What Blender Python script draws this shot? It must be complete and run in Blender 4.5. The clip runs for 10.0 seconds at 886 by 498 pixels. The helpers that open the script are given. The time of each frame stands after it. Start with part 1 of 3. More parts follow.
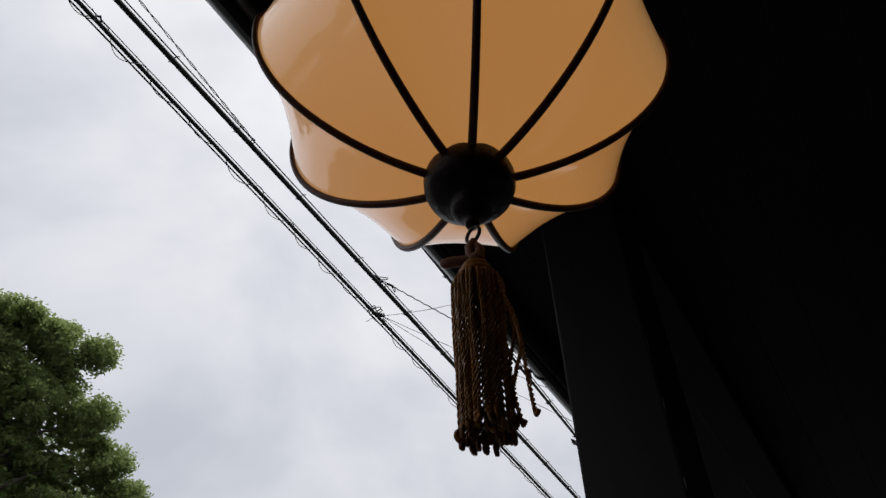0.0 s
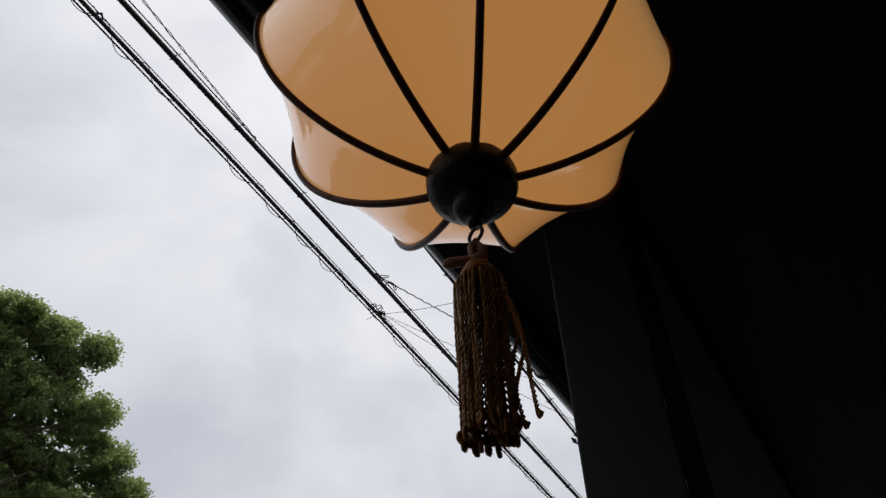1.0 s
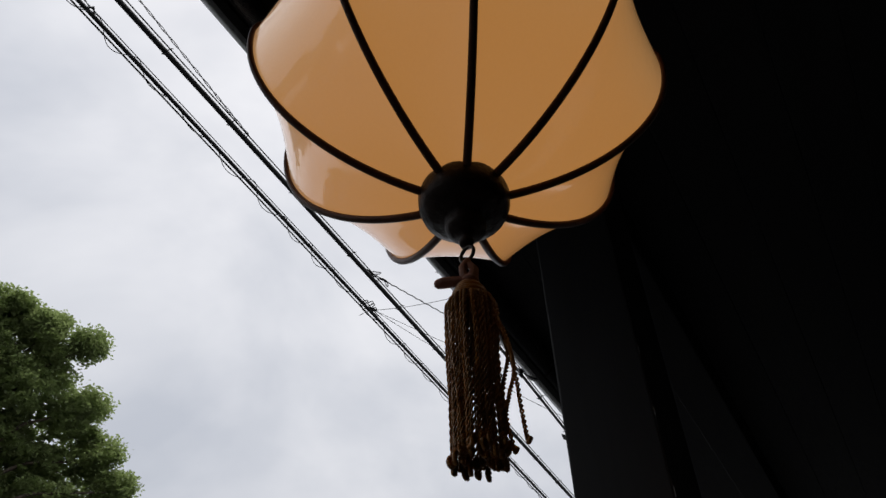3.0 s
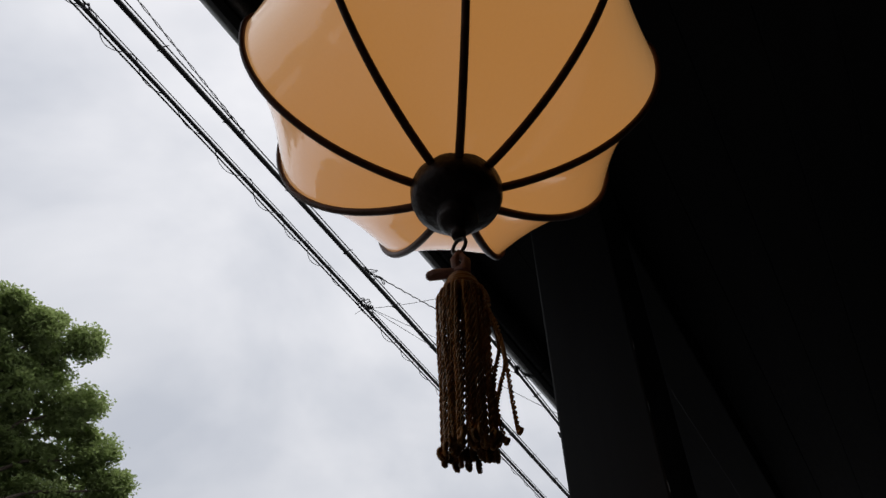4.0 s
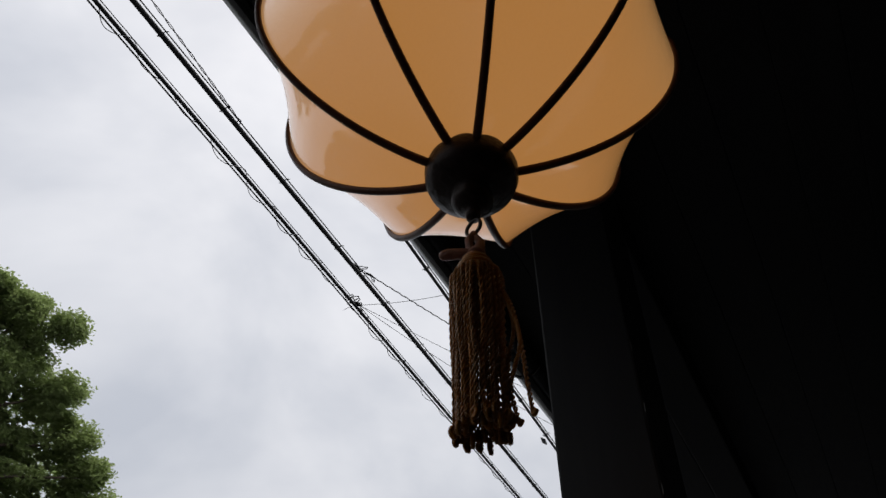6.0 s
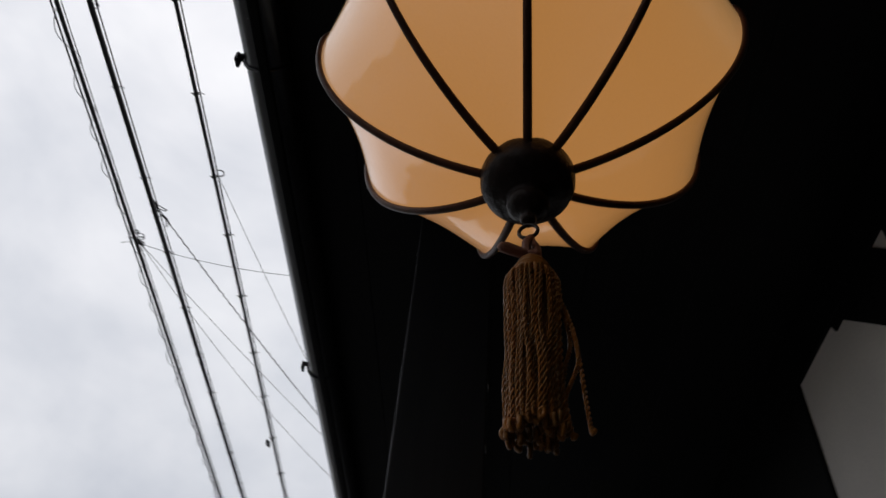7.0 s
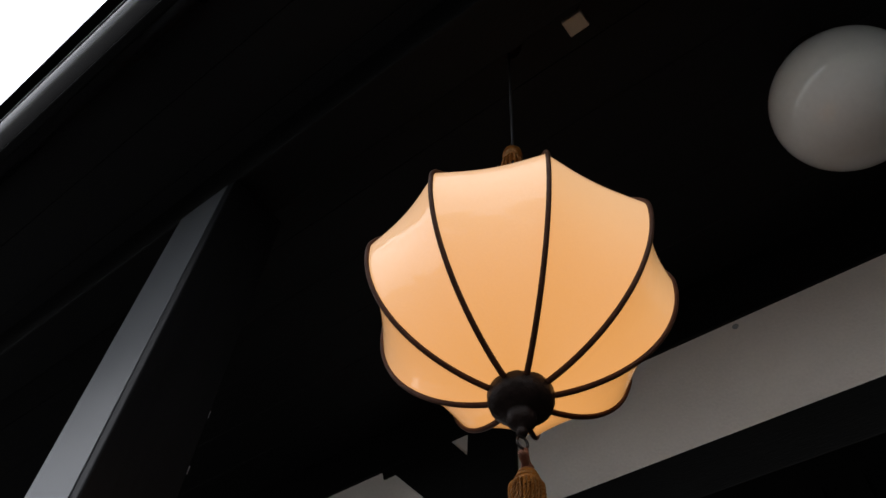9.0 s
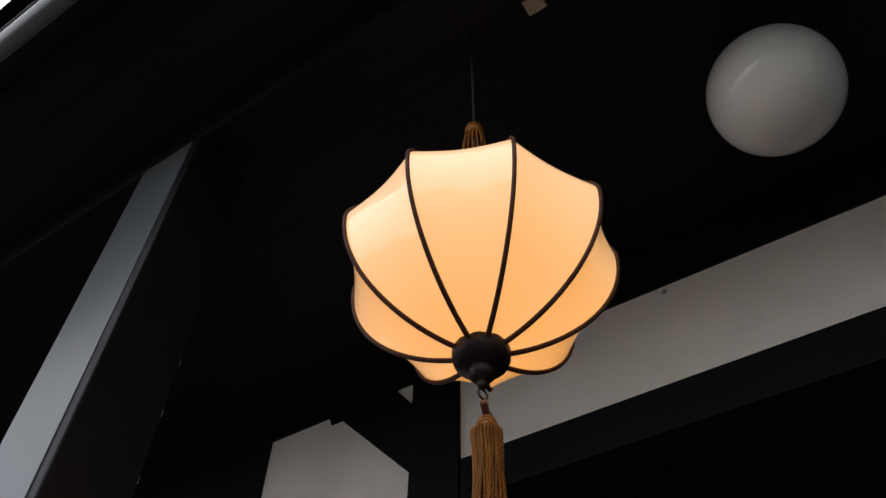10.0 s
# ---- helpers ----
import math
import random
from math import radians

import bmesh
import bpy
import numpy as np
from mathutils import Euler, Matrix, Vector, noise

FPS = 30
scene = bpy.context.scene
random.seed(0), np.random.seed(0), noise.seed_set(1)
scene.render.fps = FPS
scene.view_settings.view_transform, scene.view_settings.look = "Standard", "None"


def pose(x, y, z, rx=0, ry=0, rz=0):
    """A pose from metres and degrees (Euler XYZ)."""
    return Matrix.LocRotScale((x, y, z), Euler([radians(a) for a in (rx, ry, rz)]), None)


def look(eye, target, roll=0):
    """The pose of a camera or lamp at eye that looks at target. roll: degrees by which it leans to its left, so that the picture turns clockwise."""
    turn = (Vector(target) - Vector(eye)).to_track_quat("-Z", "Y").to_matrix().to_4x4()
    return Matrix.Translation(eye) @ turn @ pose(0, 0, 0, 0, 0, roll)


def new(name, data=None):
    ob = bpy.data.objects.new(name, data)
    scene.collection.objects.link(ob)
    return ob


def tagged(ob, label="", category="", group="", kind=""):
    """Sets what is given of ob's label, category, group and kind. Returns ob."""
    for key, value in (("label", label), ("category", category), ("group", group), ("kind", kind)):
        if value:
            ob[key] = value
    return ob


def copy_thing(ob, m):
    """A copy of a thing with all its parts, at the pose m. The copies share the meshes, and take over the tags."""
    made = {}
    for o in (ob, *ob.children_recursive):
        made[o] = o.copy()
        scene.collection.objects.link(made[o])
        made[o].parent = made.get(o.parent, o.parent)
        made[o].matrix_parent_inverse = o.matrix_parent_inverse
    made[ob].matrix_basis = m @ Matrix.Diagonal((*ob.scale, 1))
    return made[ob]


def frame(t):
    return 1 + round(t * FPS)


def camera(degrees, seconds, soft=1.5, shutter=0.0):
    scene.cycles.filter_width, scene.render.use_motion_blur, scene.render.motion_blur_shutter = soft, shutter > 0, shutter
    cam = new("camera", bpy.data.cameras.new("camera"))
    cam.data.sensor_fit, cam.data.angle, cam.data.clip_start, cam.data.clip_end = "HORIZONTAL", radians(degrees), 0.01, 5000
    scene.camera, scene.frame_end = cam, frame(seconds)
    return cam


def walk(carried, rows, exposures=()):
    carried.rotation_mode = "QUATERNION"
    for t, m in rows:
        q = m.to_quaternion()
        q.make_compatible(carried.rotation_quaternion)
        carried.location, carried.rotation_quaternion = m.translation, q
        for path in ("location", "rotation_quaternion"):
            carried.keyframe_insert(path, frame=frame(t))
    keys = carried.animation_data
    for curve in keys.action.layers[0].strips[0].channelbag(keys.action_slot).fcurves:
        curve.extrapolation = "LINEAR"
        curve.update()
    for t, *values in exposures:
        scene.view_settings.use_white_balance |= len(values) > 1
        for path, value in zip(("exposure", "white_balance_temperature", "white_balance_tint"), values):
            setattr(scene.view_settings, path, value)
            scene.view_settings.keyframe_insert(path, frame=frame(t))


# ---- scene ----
cam = camera(60.64, 10.0, soft=1.45, shutter=0.2)
# seconds, x, y, z, yaw, pitch, roll
PATH = [
    (0, 0.1876, -0.3748, 1.649, 31.0603, 45.3845, 1.1157),
    (0.5, 0.1873, -0.3738, 1.6478, 31.0107, 45.1944, 1.1234),
    (1, 0.1861, -0.3748, 1.652, 30.9908, 45.2379, 0.9708),
    (1.5, 0.1907, -0.3822, 1.6545, 30.9451, 45.0864, 0.9054),
    (2, 0.1936, -0.3893, 1.6569, 30.8625, 44.9768, 0.9197),
    (2.5, 0.1949, -0.3904, 1.6639, 30.5302, 44.8957, 0.9822),
    (4, 0.1956, -0.3816, 1.6618, 30.0934, 44.6973, 1.2349),
    (4.5, 0.1971, -0.3799, 1.664, 30.0141, 44.6515, 1.1132),
    (5, 0.195, -0.3804, 1.6633, 30.0036, 44.6081, 1.1363),
    (5.5, 0.1938, -0.377, 1.66, 30.032, 44.5204, 1.117),
    (5.7, 0.1923, -0.3735, 1.6606, 29.7767, 44.5229, 0.8054),
    (6.8, 0.0108, -0.3759, 1.6422, 8.5334, 46.5361, -3.8373),
    (7, -0.0318, -0.3904, 1.6463, 0.4117, 46.9868, -4.0958),
    (7.2, -0.0600, -0.3889, 1.6500, -5.4829, 47.5487, -4.2068),
    (7.5, -0.1016, -0.3755, 1.6333, -13.0380, 48.7218, -4.3024),
    (8, -0.2122, -0.3484, 1.6188, -25.2861, 50.5233, -3.2451),
    (8.5, -0.3778, -0.3565, 1.5867, -39.5067, 52.2352, -4.6907),
    (9, -0.5694, -0.3709, 1.5571, -51.9926, 52.2473, -3.1200),
    (9.5, -0.6407, -0.3621, 1.5224, -55.5196, 49.9587, -1.0727),
    (10, -0.6660, -0.3873, 1.4892, -56.6601, 48.7235, -0.7291),
]
walk(cam, [(t, pose(x, y, z, 90 + pitch, roll, yaw)) for t, x, y, z, yaw, pitch, roll in PATH],
     exposures=[(0.0, 0.0), (5.7, 0.0), (6.8, 0.06), (7.0, 0.06), (7.5, 0.12), (8.0, 0.38), (8.5, 0.8), (9.0, 1.09), (9.5, 1.36), (10.0, 1.43)])

# ---- daylight: an overcast sky ----
world = bpy.data.worlds.new("overcast")
scene.world = world
world.use_nodes = True
wn, wl = world.node_tree.nodes, world.node_tree.links
wn.clear()
w_out = wn.new("ShaderNodeOutputWorld")
w_add = wn.new("ShaderNodeAddShader")
w_sky = wn.new("ShaderNodeTexSky")
w_sky.sky_type = "NISHITA"
w_sky.sun_disc = False
w_sky.sun_elevation = radians(73)
w_sky.sun_rotation = radians(-56)
w_bg1 = wn.new("ShaderNodeBackground")
w_bg1.inputs["Strength"].default_value = 0.02
wl.new(w_sky.outputs[0], w_bg1.inputs["Color"])
w_co = wn.new("ShaderNodeTexCoord")
w_map = wn.new("ShaderNodeMapping")
w_map.inputs["Scale"].default_value = (1.0, 1.0, 1.6)
wl.new(w_co.outputs["Generated"], w_map.inputs["Vector"])
w_n1 = wn.new("ShaderNodeTexNoise")
w_n1.inputs["Scale"].default_value = 2.6
w_n1.inputs["Detail"].default_value = 5
w_n1.inputs["Roughness"].default_value = 0.5
w_n1.inputs["Distortion"].default_value = 0.3
wl.new(w_map.outputs[0], w_n1.inputs["Vector"])
w_ramp = wn.new("ShaderNodeValToRGB")
w_ramp.color_ramp.elements[0].position = 0.36
w_ramp.color_ramp.elements[0].color = (0.485, 0.497, 0.528, 1)
w_ramp.color_ramp.elements[1].position = 0.64
w_ramp.color_ramp.elements[1].color = (0.735, 0.727, 0.733, 1)
wl.new(w_n1.outputs["Fac"], w_ramp.inputs["Fac"])
w_bg2 = wn.new("ShaderNodeBackground")
wl.new(w_ramp.outputs[0], w_bg2.inputs["Color"])
# an overcast sky is brighter overhead than at the horizon
w_sep = wn.new("ShaderNodeSeparateXYZ")
wl.new(w_co.outputs["Generated"], w_sep.inputs[0])
w_lift = wn.new("ShaderNodeMath")
w_lift.operation = "MULTIPLY_ADD"
w_lift.use_clamp = False
w_lift.inputs[1].default_value = 0.54
w_lift.inputs[2].default_value = 0.735
wl.new(w_sep.outputs[2], w_lift.inputs[0])
wl.new(w_lift.outputs[0], w_bg2.inputs["Strength"])
wl.new(w_bg1.outputs[0], w_add.inputs[0])
wl.new(w_bg2.outputs[0], w_add.inputs[1])
wl.new(w_add.outputs[0], w_out.inputs["Surface"])

sun = new("sun", bpy.data.lights.new("sun", "SUN"))
sun.data.energy = 1.5
sun.data.angle = radians(25)
sun.data.color = (1.0, 0.97, 0.93)
sun.matrix_world = look((3.2, 1.5, 8), (0, 0, 0))


# ---- materials ----
def material(name, color, rough=0.5, metal=0.0, vary=0.25, scale=12.0, bump=0.15, bump_scale=90.0, coat=0.0,
             emission=None, strength=0.0, stretch=(1, 1, 1), random_tone=0.0, island=False, spec=0.5, rough_vary=0.1):
    """A surface with large patches, fine grain and relief."""
    m = bpy.data.materials.new(name)
    m.use_nodes = True
    n, l = m.node_tree.nodes, m.node_tree.links
    b = n["Principled BSDF"]
    co = n.new("ShaderNodeTexCoord")
    mp = n.new("ShaderNodeMapping")
    mp.inputs["Scale"].default_value = stretch
    l.new(co.outputs["Object"], mp.inputs["Vector"])
    big = n.new("ShaderNodeTexNoise")
    big.inputs["Scale"].default_value = scale
    big.inputs["Detail"].default_value = 4
    fine = n.new("ShaderNodeTexNoise")
    fine.inputs["Scale"].default_value = bump_scale
    fine.inputs["Detail"].default_value = 6
    l.new(mp.outputs[0], big.inputs["Vector"])
    l.new(mp.outputs[0], fine.inputs["Vector"])
    add = n.new("ShaderNodeMath")
    add.operation = "ADD"
    l.new(big.outputs["Fac"], add.inputs[0])
    half = n.new("ShaderNodeMath")
    half.operation = "MULTIPLY"
    half.inputs[1].default_value = 0.5
    l.new(fine.outputs["Fac"], half.inputs[0])
    l.new(half.outputs[0], add.inputs[1])
    rng = n.new("ShaderNodeMapRange")
    rng.inputs["From Min"].default_value = 0.45
    rng.inputs["From Max"].default_value = 1.05
    rng.inputs["To Min"].default_value = 1 - vary
    rng.inputs["To Max"].default_value = 1 + vary
    l.new(add.outputs[0], rng.inputs["Value"])
    tone = rng.outputs[0]
    if random_tone:
        if island:
            g = n.new("ShaderNodeNewGeometry")
            source = g.outputs["Random Per Island"]
        else:
            g = n.new("ShaderNodeObjectInfo")
            source = g.outputs["Random"]
        r2 = n.new("ShaderNodeMapRange")
        r2.inputs["To Min"].default_value = 1 - random_tone
        r2.inputs["To Max"].default_value = 1 + random_tone
        l.new(source, r2.inputs["Value"])
        mul = n.new("ShaderNodeMath")
        mul.operation = "MULTIPLY"
        l.new(tone, mul.inputs[0])
        l.new(r2.outputs[0], mul.inputs[1])
        tone = mul.outputs[0]
    mix = n.new("ShaderNodeVectorMath")
    mix.operation = "SCALE"
    mix.inputs[0].default_value = color
    l.new(tone, mix.inputs["Scale"])
    l.new(mix.outputs[0], b.inputs["Base Color"])
    b.inputs["Metallic"].default_value = metal
    b.inputs["Specular IOR Level"].default_value = spec
    b.inputs["Coat Weight"].default_value = coat
    b.inputs["Coat Roughness"].default_value = 0.04
    rr = n.new("ShaderNodeMapRange")
    rr.inputs["To Min"].default_value = max(0.01, rough - rough_vary)
    rr.inputs["To Max"].default_value = min(1.0, rough + rough_vary)
    l.new(fine.outputs["Fac"], rr.inputs["Value"])
    l.new(rr.outputs[0], b.inputs["Roughness"])
    if bump:
        bp = n.new("ShaderNodeBump")
        bp.inputs["Strength"].default_value = bump
        bp.inputs["Distance"].default_value = 0.004
        l.new(fine.outputs["Fac"], bp.inputs["Height"])
        l.new(bp.outputs[0], b.inputs["Normal"])
    if emission:
        b.inputs["Emission Color"].default_value = (*emission, 1)
        b.inputs["Emission Strength"].default_value = strength
    return m


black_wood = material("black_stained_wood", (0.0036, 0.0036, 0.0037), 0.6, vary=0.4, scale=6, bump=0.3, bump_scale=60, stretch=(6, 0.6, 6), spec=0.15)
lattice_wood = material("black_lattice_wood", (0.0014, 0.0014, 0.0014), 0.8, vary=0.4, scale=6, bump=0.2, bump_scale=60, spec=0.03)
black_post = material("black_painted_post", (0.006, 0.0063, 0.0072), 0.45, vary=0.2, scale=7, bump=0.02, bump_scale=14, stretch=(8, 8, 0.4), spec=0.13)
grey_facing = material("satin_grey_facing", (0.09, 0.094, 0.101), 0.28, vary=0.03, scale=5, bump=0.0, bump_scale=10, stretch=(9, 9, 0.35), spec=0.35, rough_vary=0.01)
black_paint = material("glossy_black_gutter", (0.014, 0.014, 0.0155), 0.25, rough_vary=0.05, vary=0.15, scale=8, bump=0.0, bump_scale=40, spec=0.8)
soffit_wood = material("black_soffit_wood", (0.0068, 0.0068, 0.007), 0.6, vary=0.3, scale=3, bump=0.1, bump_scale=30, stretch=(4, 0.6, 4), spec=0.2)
plaster = material("off_white_plaster", (0.83, 0.765, 0.715), 0.85, vary=0.09, scale=3.5, bump=0.25, bump_scale=140)
opal = material("opal_glass", (0.80, 0.80, 0.77), 0.03, vary=0.06, scale=9, bump=0.0, spec=0.6, rough_vary=0.015)
dark_metal = material("dark_bronze_metal", (0.035, 0.03, 0.028), 0.4, 0.8, vary=0.3, scale=40)
rib_paint = material("dark_brown_rib", (0.075, 0.034, 0.021), 0.4, vary=0.35, scale=30, bump=0.1, bump_scale=200, spec=0.1)
hub_wood = material("dark_turned_wood", (0.019, 0.0115, 0.0095), 0.36, vary=0.45, scale=60, bump=0.35, bump_scale=160, spec=0.12)
red_cord = material("reddish_brown_cord", (0.16, 0.054, 0.028), 0.6, vary=0.3, scale=60, bump=0.4, bump_scale=600)
gold_cord = material("golden_brown_silk_cord", (0.215, 0.068, 0.008), 0.32, vary=0.3, scale=60, bump=0.3, bump_scale=600, random_tone=0.3, spec=0.6)
gold_cord.node_tree.nodes["Principled BSDF"].inputs["Specular Tint"].default_value = (1.0, 0.78, 0.42, 1)
def wavy_coat(m, scale, strength, distance=0.01):
    """A slightly uneven lacquer over a material."""
    n, l = m.node_tree.nodes, m.node_tree.links
    co = n.new("ShaderNodeTexCoord")
    t = n.new("ShaderNodeTexNoise")
    t.inputs["Scale"].default_value = scale
    t.inputs["Detail"].default_value = 3
    l.new(co.outputs["Object"], t.inputs["Vector"])
    bp = n.new("ShaderNodeBump")
    bp.inputs["Strength"].default_value = strength
    bp.inputs["Distance"].default_value = distance
    l.new(t.outputs["Fac"], bp.inputs["Height"])
    l.new(bp.outputs[0], n["Principled BSDF"].inputs["Coat Normal"])
    n["Principled BSDF"].inputs["Coat Roughness"].default_value = 0.02


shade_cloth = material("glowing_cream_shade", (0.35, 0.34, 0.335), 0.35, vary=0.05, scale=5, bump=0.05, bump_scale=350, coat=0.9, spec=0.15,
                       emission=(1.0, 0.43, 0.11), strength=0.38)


def painted_glow(m, low, high, z0, z1):
    """Lamp light painted into the emission by height: deeper orange low down, paler higher up."""
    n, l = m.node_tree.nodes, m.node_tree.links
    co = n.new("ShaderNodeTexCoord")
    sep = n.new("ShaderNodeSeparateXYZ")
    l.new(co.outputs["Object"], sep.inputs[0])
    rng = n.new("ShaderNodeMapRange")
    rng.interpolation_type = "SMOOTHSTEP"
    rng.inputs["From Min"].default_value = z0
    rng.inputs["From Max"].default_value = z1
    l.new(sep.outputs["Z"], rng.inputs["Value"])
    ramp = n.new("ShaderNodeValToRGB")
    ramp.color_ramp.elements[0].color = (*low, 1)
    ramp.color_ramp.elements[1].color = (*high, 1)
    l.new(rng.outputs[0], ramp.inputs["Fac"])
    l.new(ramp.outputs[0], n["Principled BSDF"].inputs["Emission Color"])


# no bulb is built; the cloth's graded emission stands in for it
painted_glow(shade_cloth, (1.0, 0.44, 0.118), (1.0, 0.535, 0.21), -0.15, 0.03)
wavy_coat(shade_cloth, 22.0, 0.07)
tag_wood = material("pale_beige_plastic", (0.6, 0.52, 0.42), 0.5, vary=0.1)
cable_rubber = material("black_cable_rubber", (0.02, 0.02, 0.022), 0.6, vary=0.3, scale=20)
steel_wire = material("weathered_steel_wire", (0.10, 0.10, 0.11), 0.5, 0.6, vary=0.3, scale=30)
porcelain = material("grey_porcelain", (0.35, 0.35, 0.36), 0.35, vary=0.15)
worn_paint = material("worn_grey_paint", (0.07, 0.07, 0.072), 0.6, vary=0.3, scale=60)
asphalt = material("asphalt", (0.055, 0.055, 0.056), 0.9, vary=0.3, scale=2, bump=0.4, bump_scale=60)
bark = material("bark", (0.08, 0.06, 0.045), 0.9, vary=0.4, scale=8, bump=0.6, bump_scale=25)


def leaf_material():
    m = material("tree_leaf", (0.245, 0.30, 0.13), 0.6, vary=0.25, scale=0.8, bump=0, random_tone=0.45, island=True, spec=0.3)
    n, l = m.node_tree.nodes, m.node_tree.links
    b = n["Principled BSDF"]
    t = n.new("ShaderNodeBsdfTranslucent")
    t.inputs["Color"].default_value = (0.36, 0.45, 0.17, 1)
    mix = n.new("ShaderNodeMixShader")
    mix.inputs["Fac"].default_value = 0.5
    l.new(b.outputs[0], mix.inputs[1])
    l.new(t.outputs[0], mix.inputs[2])
    l.new(mix.outputs[0], n["Material Output"].inputs["Surface"])
    return m


leaf = leaf_material()


# ---- helpers for meshes ----
def smooth(bm, on=True):
    for f in bm.faces:
        f.smooth = on


def part(name, bm, mat, parent=None, label="", soft=True):
    me = bpy.data.meshes.new(name)
    bmesh.ops.recalc_face_normals(bm, faces=bm.faces)
    smooth(bm, soft)
    bm.to_mesh(me)
    bm.free()
    me.materials.append(mat)
    ob = new(name, me)
    if parent:
        ob.parent = parent
    if label:
        tagged(ob, label)
    return ob


def box(bm, x0, x1, y0, y1, z0, z1, bevel=0.004, segments=2):
    made = bmesh.ops.create_cube(bm, size=1.0)["verts"]
    bmesh.ops.scale(bm, verts=made, vec=(x1 - x0, y1 - y0, z1 - z0))
    bmesh.ops.translate(bm, verts=made, vec=((x0 + x1) / 2, (y0 + y1) / 2, (z0 + z1) / 2))
    if bevel:
        edges = list({e for v in made for e in v.link_edges})
        bmesh.ops.bevel(bm, geom=edges, offset=bevel, segments=segments, affect="EDGES", profile=0.6)
    return bm


def box_part(name, ext, mat, parent=None, label="", bevel=0.004):
    bm = bmesh.new()
    box(bm, *ext, bevel=bevel)
    return part(name, bm, mat, parent, label, soft=False)


def turned(bm, profile, steps=40, centre=(0, 0)):
    """A body of revolution round a vertical axis from (radius, height) pairs."""
    rings = []
    for r, z in profile:
        rings.append([bm.verts.new((centre[0] + r * math.cos(2 * math.pi * i / steps),
                                    centre[1] + r * math.sin(2 * math.pi * i / steps), z)) for i in range(steps)])
    for a, b in zip(rings, rings[1:]):
        for i in range(steps):
            j = (i + 1) % steps
            bm.faces.new((a[i], a[j], b[j], b[i]))
    bm.faces.new(rings[0])
    bm.faces.new(rings[-1])
    return bm


def tube(bm, points, radius, sides=8, close=True):
    """A tube along points; radius is one number or one for each point."""
    pts = [Vector(p) for p in points]
    radii = radius if isinstance(radius, (list, tuple)) else [radius] * len(pts)
    side = None
    rings = []
    for i, p in enumerate(pts):
        d = (pts[min(i + 1, len(pts) - 1)] - pts[max(i - 1, 0)]).normalized()
        if side is None:
            side = d.orthogonal().normalized()
        side = (side - d * side.dot(d)).normalized()
        up = d.cross(side)
        rings.append([bm.verts.new(p + (side * math.cos(2 * math.pi * k / sides) + up * math.sin(2 * math.pi * k / sides)) * radii[i])
                      for k in range(sides)])
    for a, b in zip(rings, rings[1:]):
        for k in range(sides):
            j = (k + 1) % sides
            bm.faces.new((a[k], a[j], b[j], b[k]))
    if close:
        bm.faces.new(rings[0])
        bm.faces.new(rings[-1])
    return bm


def torus(bm, centre, normal, radius, thick, steps=28, sides=8):
    n = Vector(normal).normalized()
    u = n.orthogonal().normalized()
    v = n.cross(u)
    c = Vector(centre)
    rings = []
    for i in range(steps):
        a = 2 * math.pi * i / steps
        d = u * math.cos(a) + v * math.sin(a)
        rings.append([bm.verts.new(c + d * (radius + thick * math.cos(2 * math.pi * k / sides)) + n * thick * math.sin(2 * math.pi * k / sides))
                      for k in range(sides)])
    for i in range(steps):
        a, b = rings[i], rings[(i + 1) % steps]
        for k in range(sides):
            j = (k + 1) % sides
            bm.faces.new((a[k], a[j], b[j], b[k]))
    return bm


def thing(name, at, label, category, group="", kind=""):
    e = new(name)
    e.location = at
    e.empty_display_size = 0.05
    return tagged(e, label, category, group, kind)


def local(ob, at):
    """Keeps a part built in world coordinates in place under a thing that stands at `at`."""
    ob.matrix_parent_inverse = Matrix.Translation(at).inverted()
    return ob


# ---- ground and the porch ----
bm = bmesh.new()
box(bm, -2500, 2500, -2500, 2500, -0.3, 0.0, bevel=0)
tagged(part("ground", bm, asphalt, soft=False), "grey asphalt ground reaching the horizon", "ground", kind="structure")

WALL_X = 0.866     # face of the plaster wall under the eaves
BEAM_Z = 3.0       # top of the front posts
PLATE_Z = 2.990    # underside of the wall plate
CEIL_Z = 3.18
EAVE_X = -0.585    # outer rim of the gutter

bm = bmesh.new()
box(bm, WALL_X, WALL_X + 0.12, -3.2, 8.0, 0.0, CEIL_Z, bevel=0)
wall = tagged(part("wall_east", bm, plaster, soft=False), "off-white plaster wall between black timbers", "wall", kind="structure")
FACE = WALL_X - 0.01
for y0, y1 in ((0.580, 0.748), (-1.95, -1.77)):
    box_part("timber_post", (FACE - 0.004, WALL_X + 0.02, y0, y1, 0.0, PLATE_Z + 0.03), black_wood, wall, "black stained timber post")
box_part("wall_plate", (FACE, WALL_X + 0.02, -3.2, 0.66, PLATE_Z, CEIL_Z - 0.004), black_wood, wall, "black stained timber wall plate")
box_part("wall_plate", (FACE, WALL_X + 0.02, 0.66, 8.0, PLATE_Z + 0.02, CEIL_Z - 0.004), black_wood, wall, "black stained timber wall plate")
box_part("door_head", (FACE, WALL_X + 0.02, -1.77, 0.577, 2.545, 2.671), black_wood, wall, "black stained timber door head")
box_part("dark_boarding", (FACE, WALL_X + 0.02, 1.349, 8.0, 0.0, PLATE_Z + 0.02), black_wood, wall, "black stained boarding")
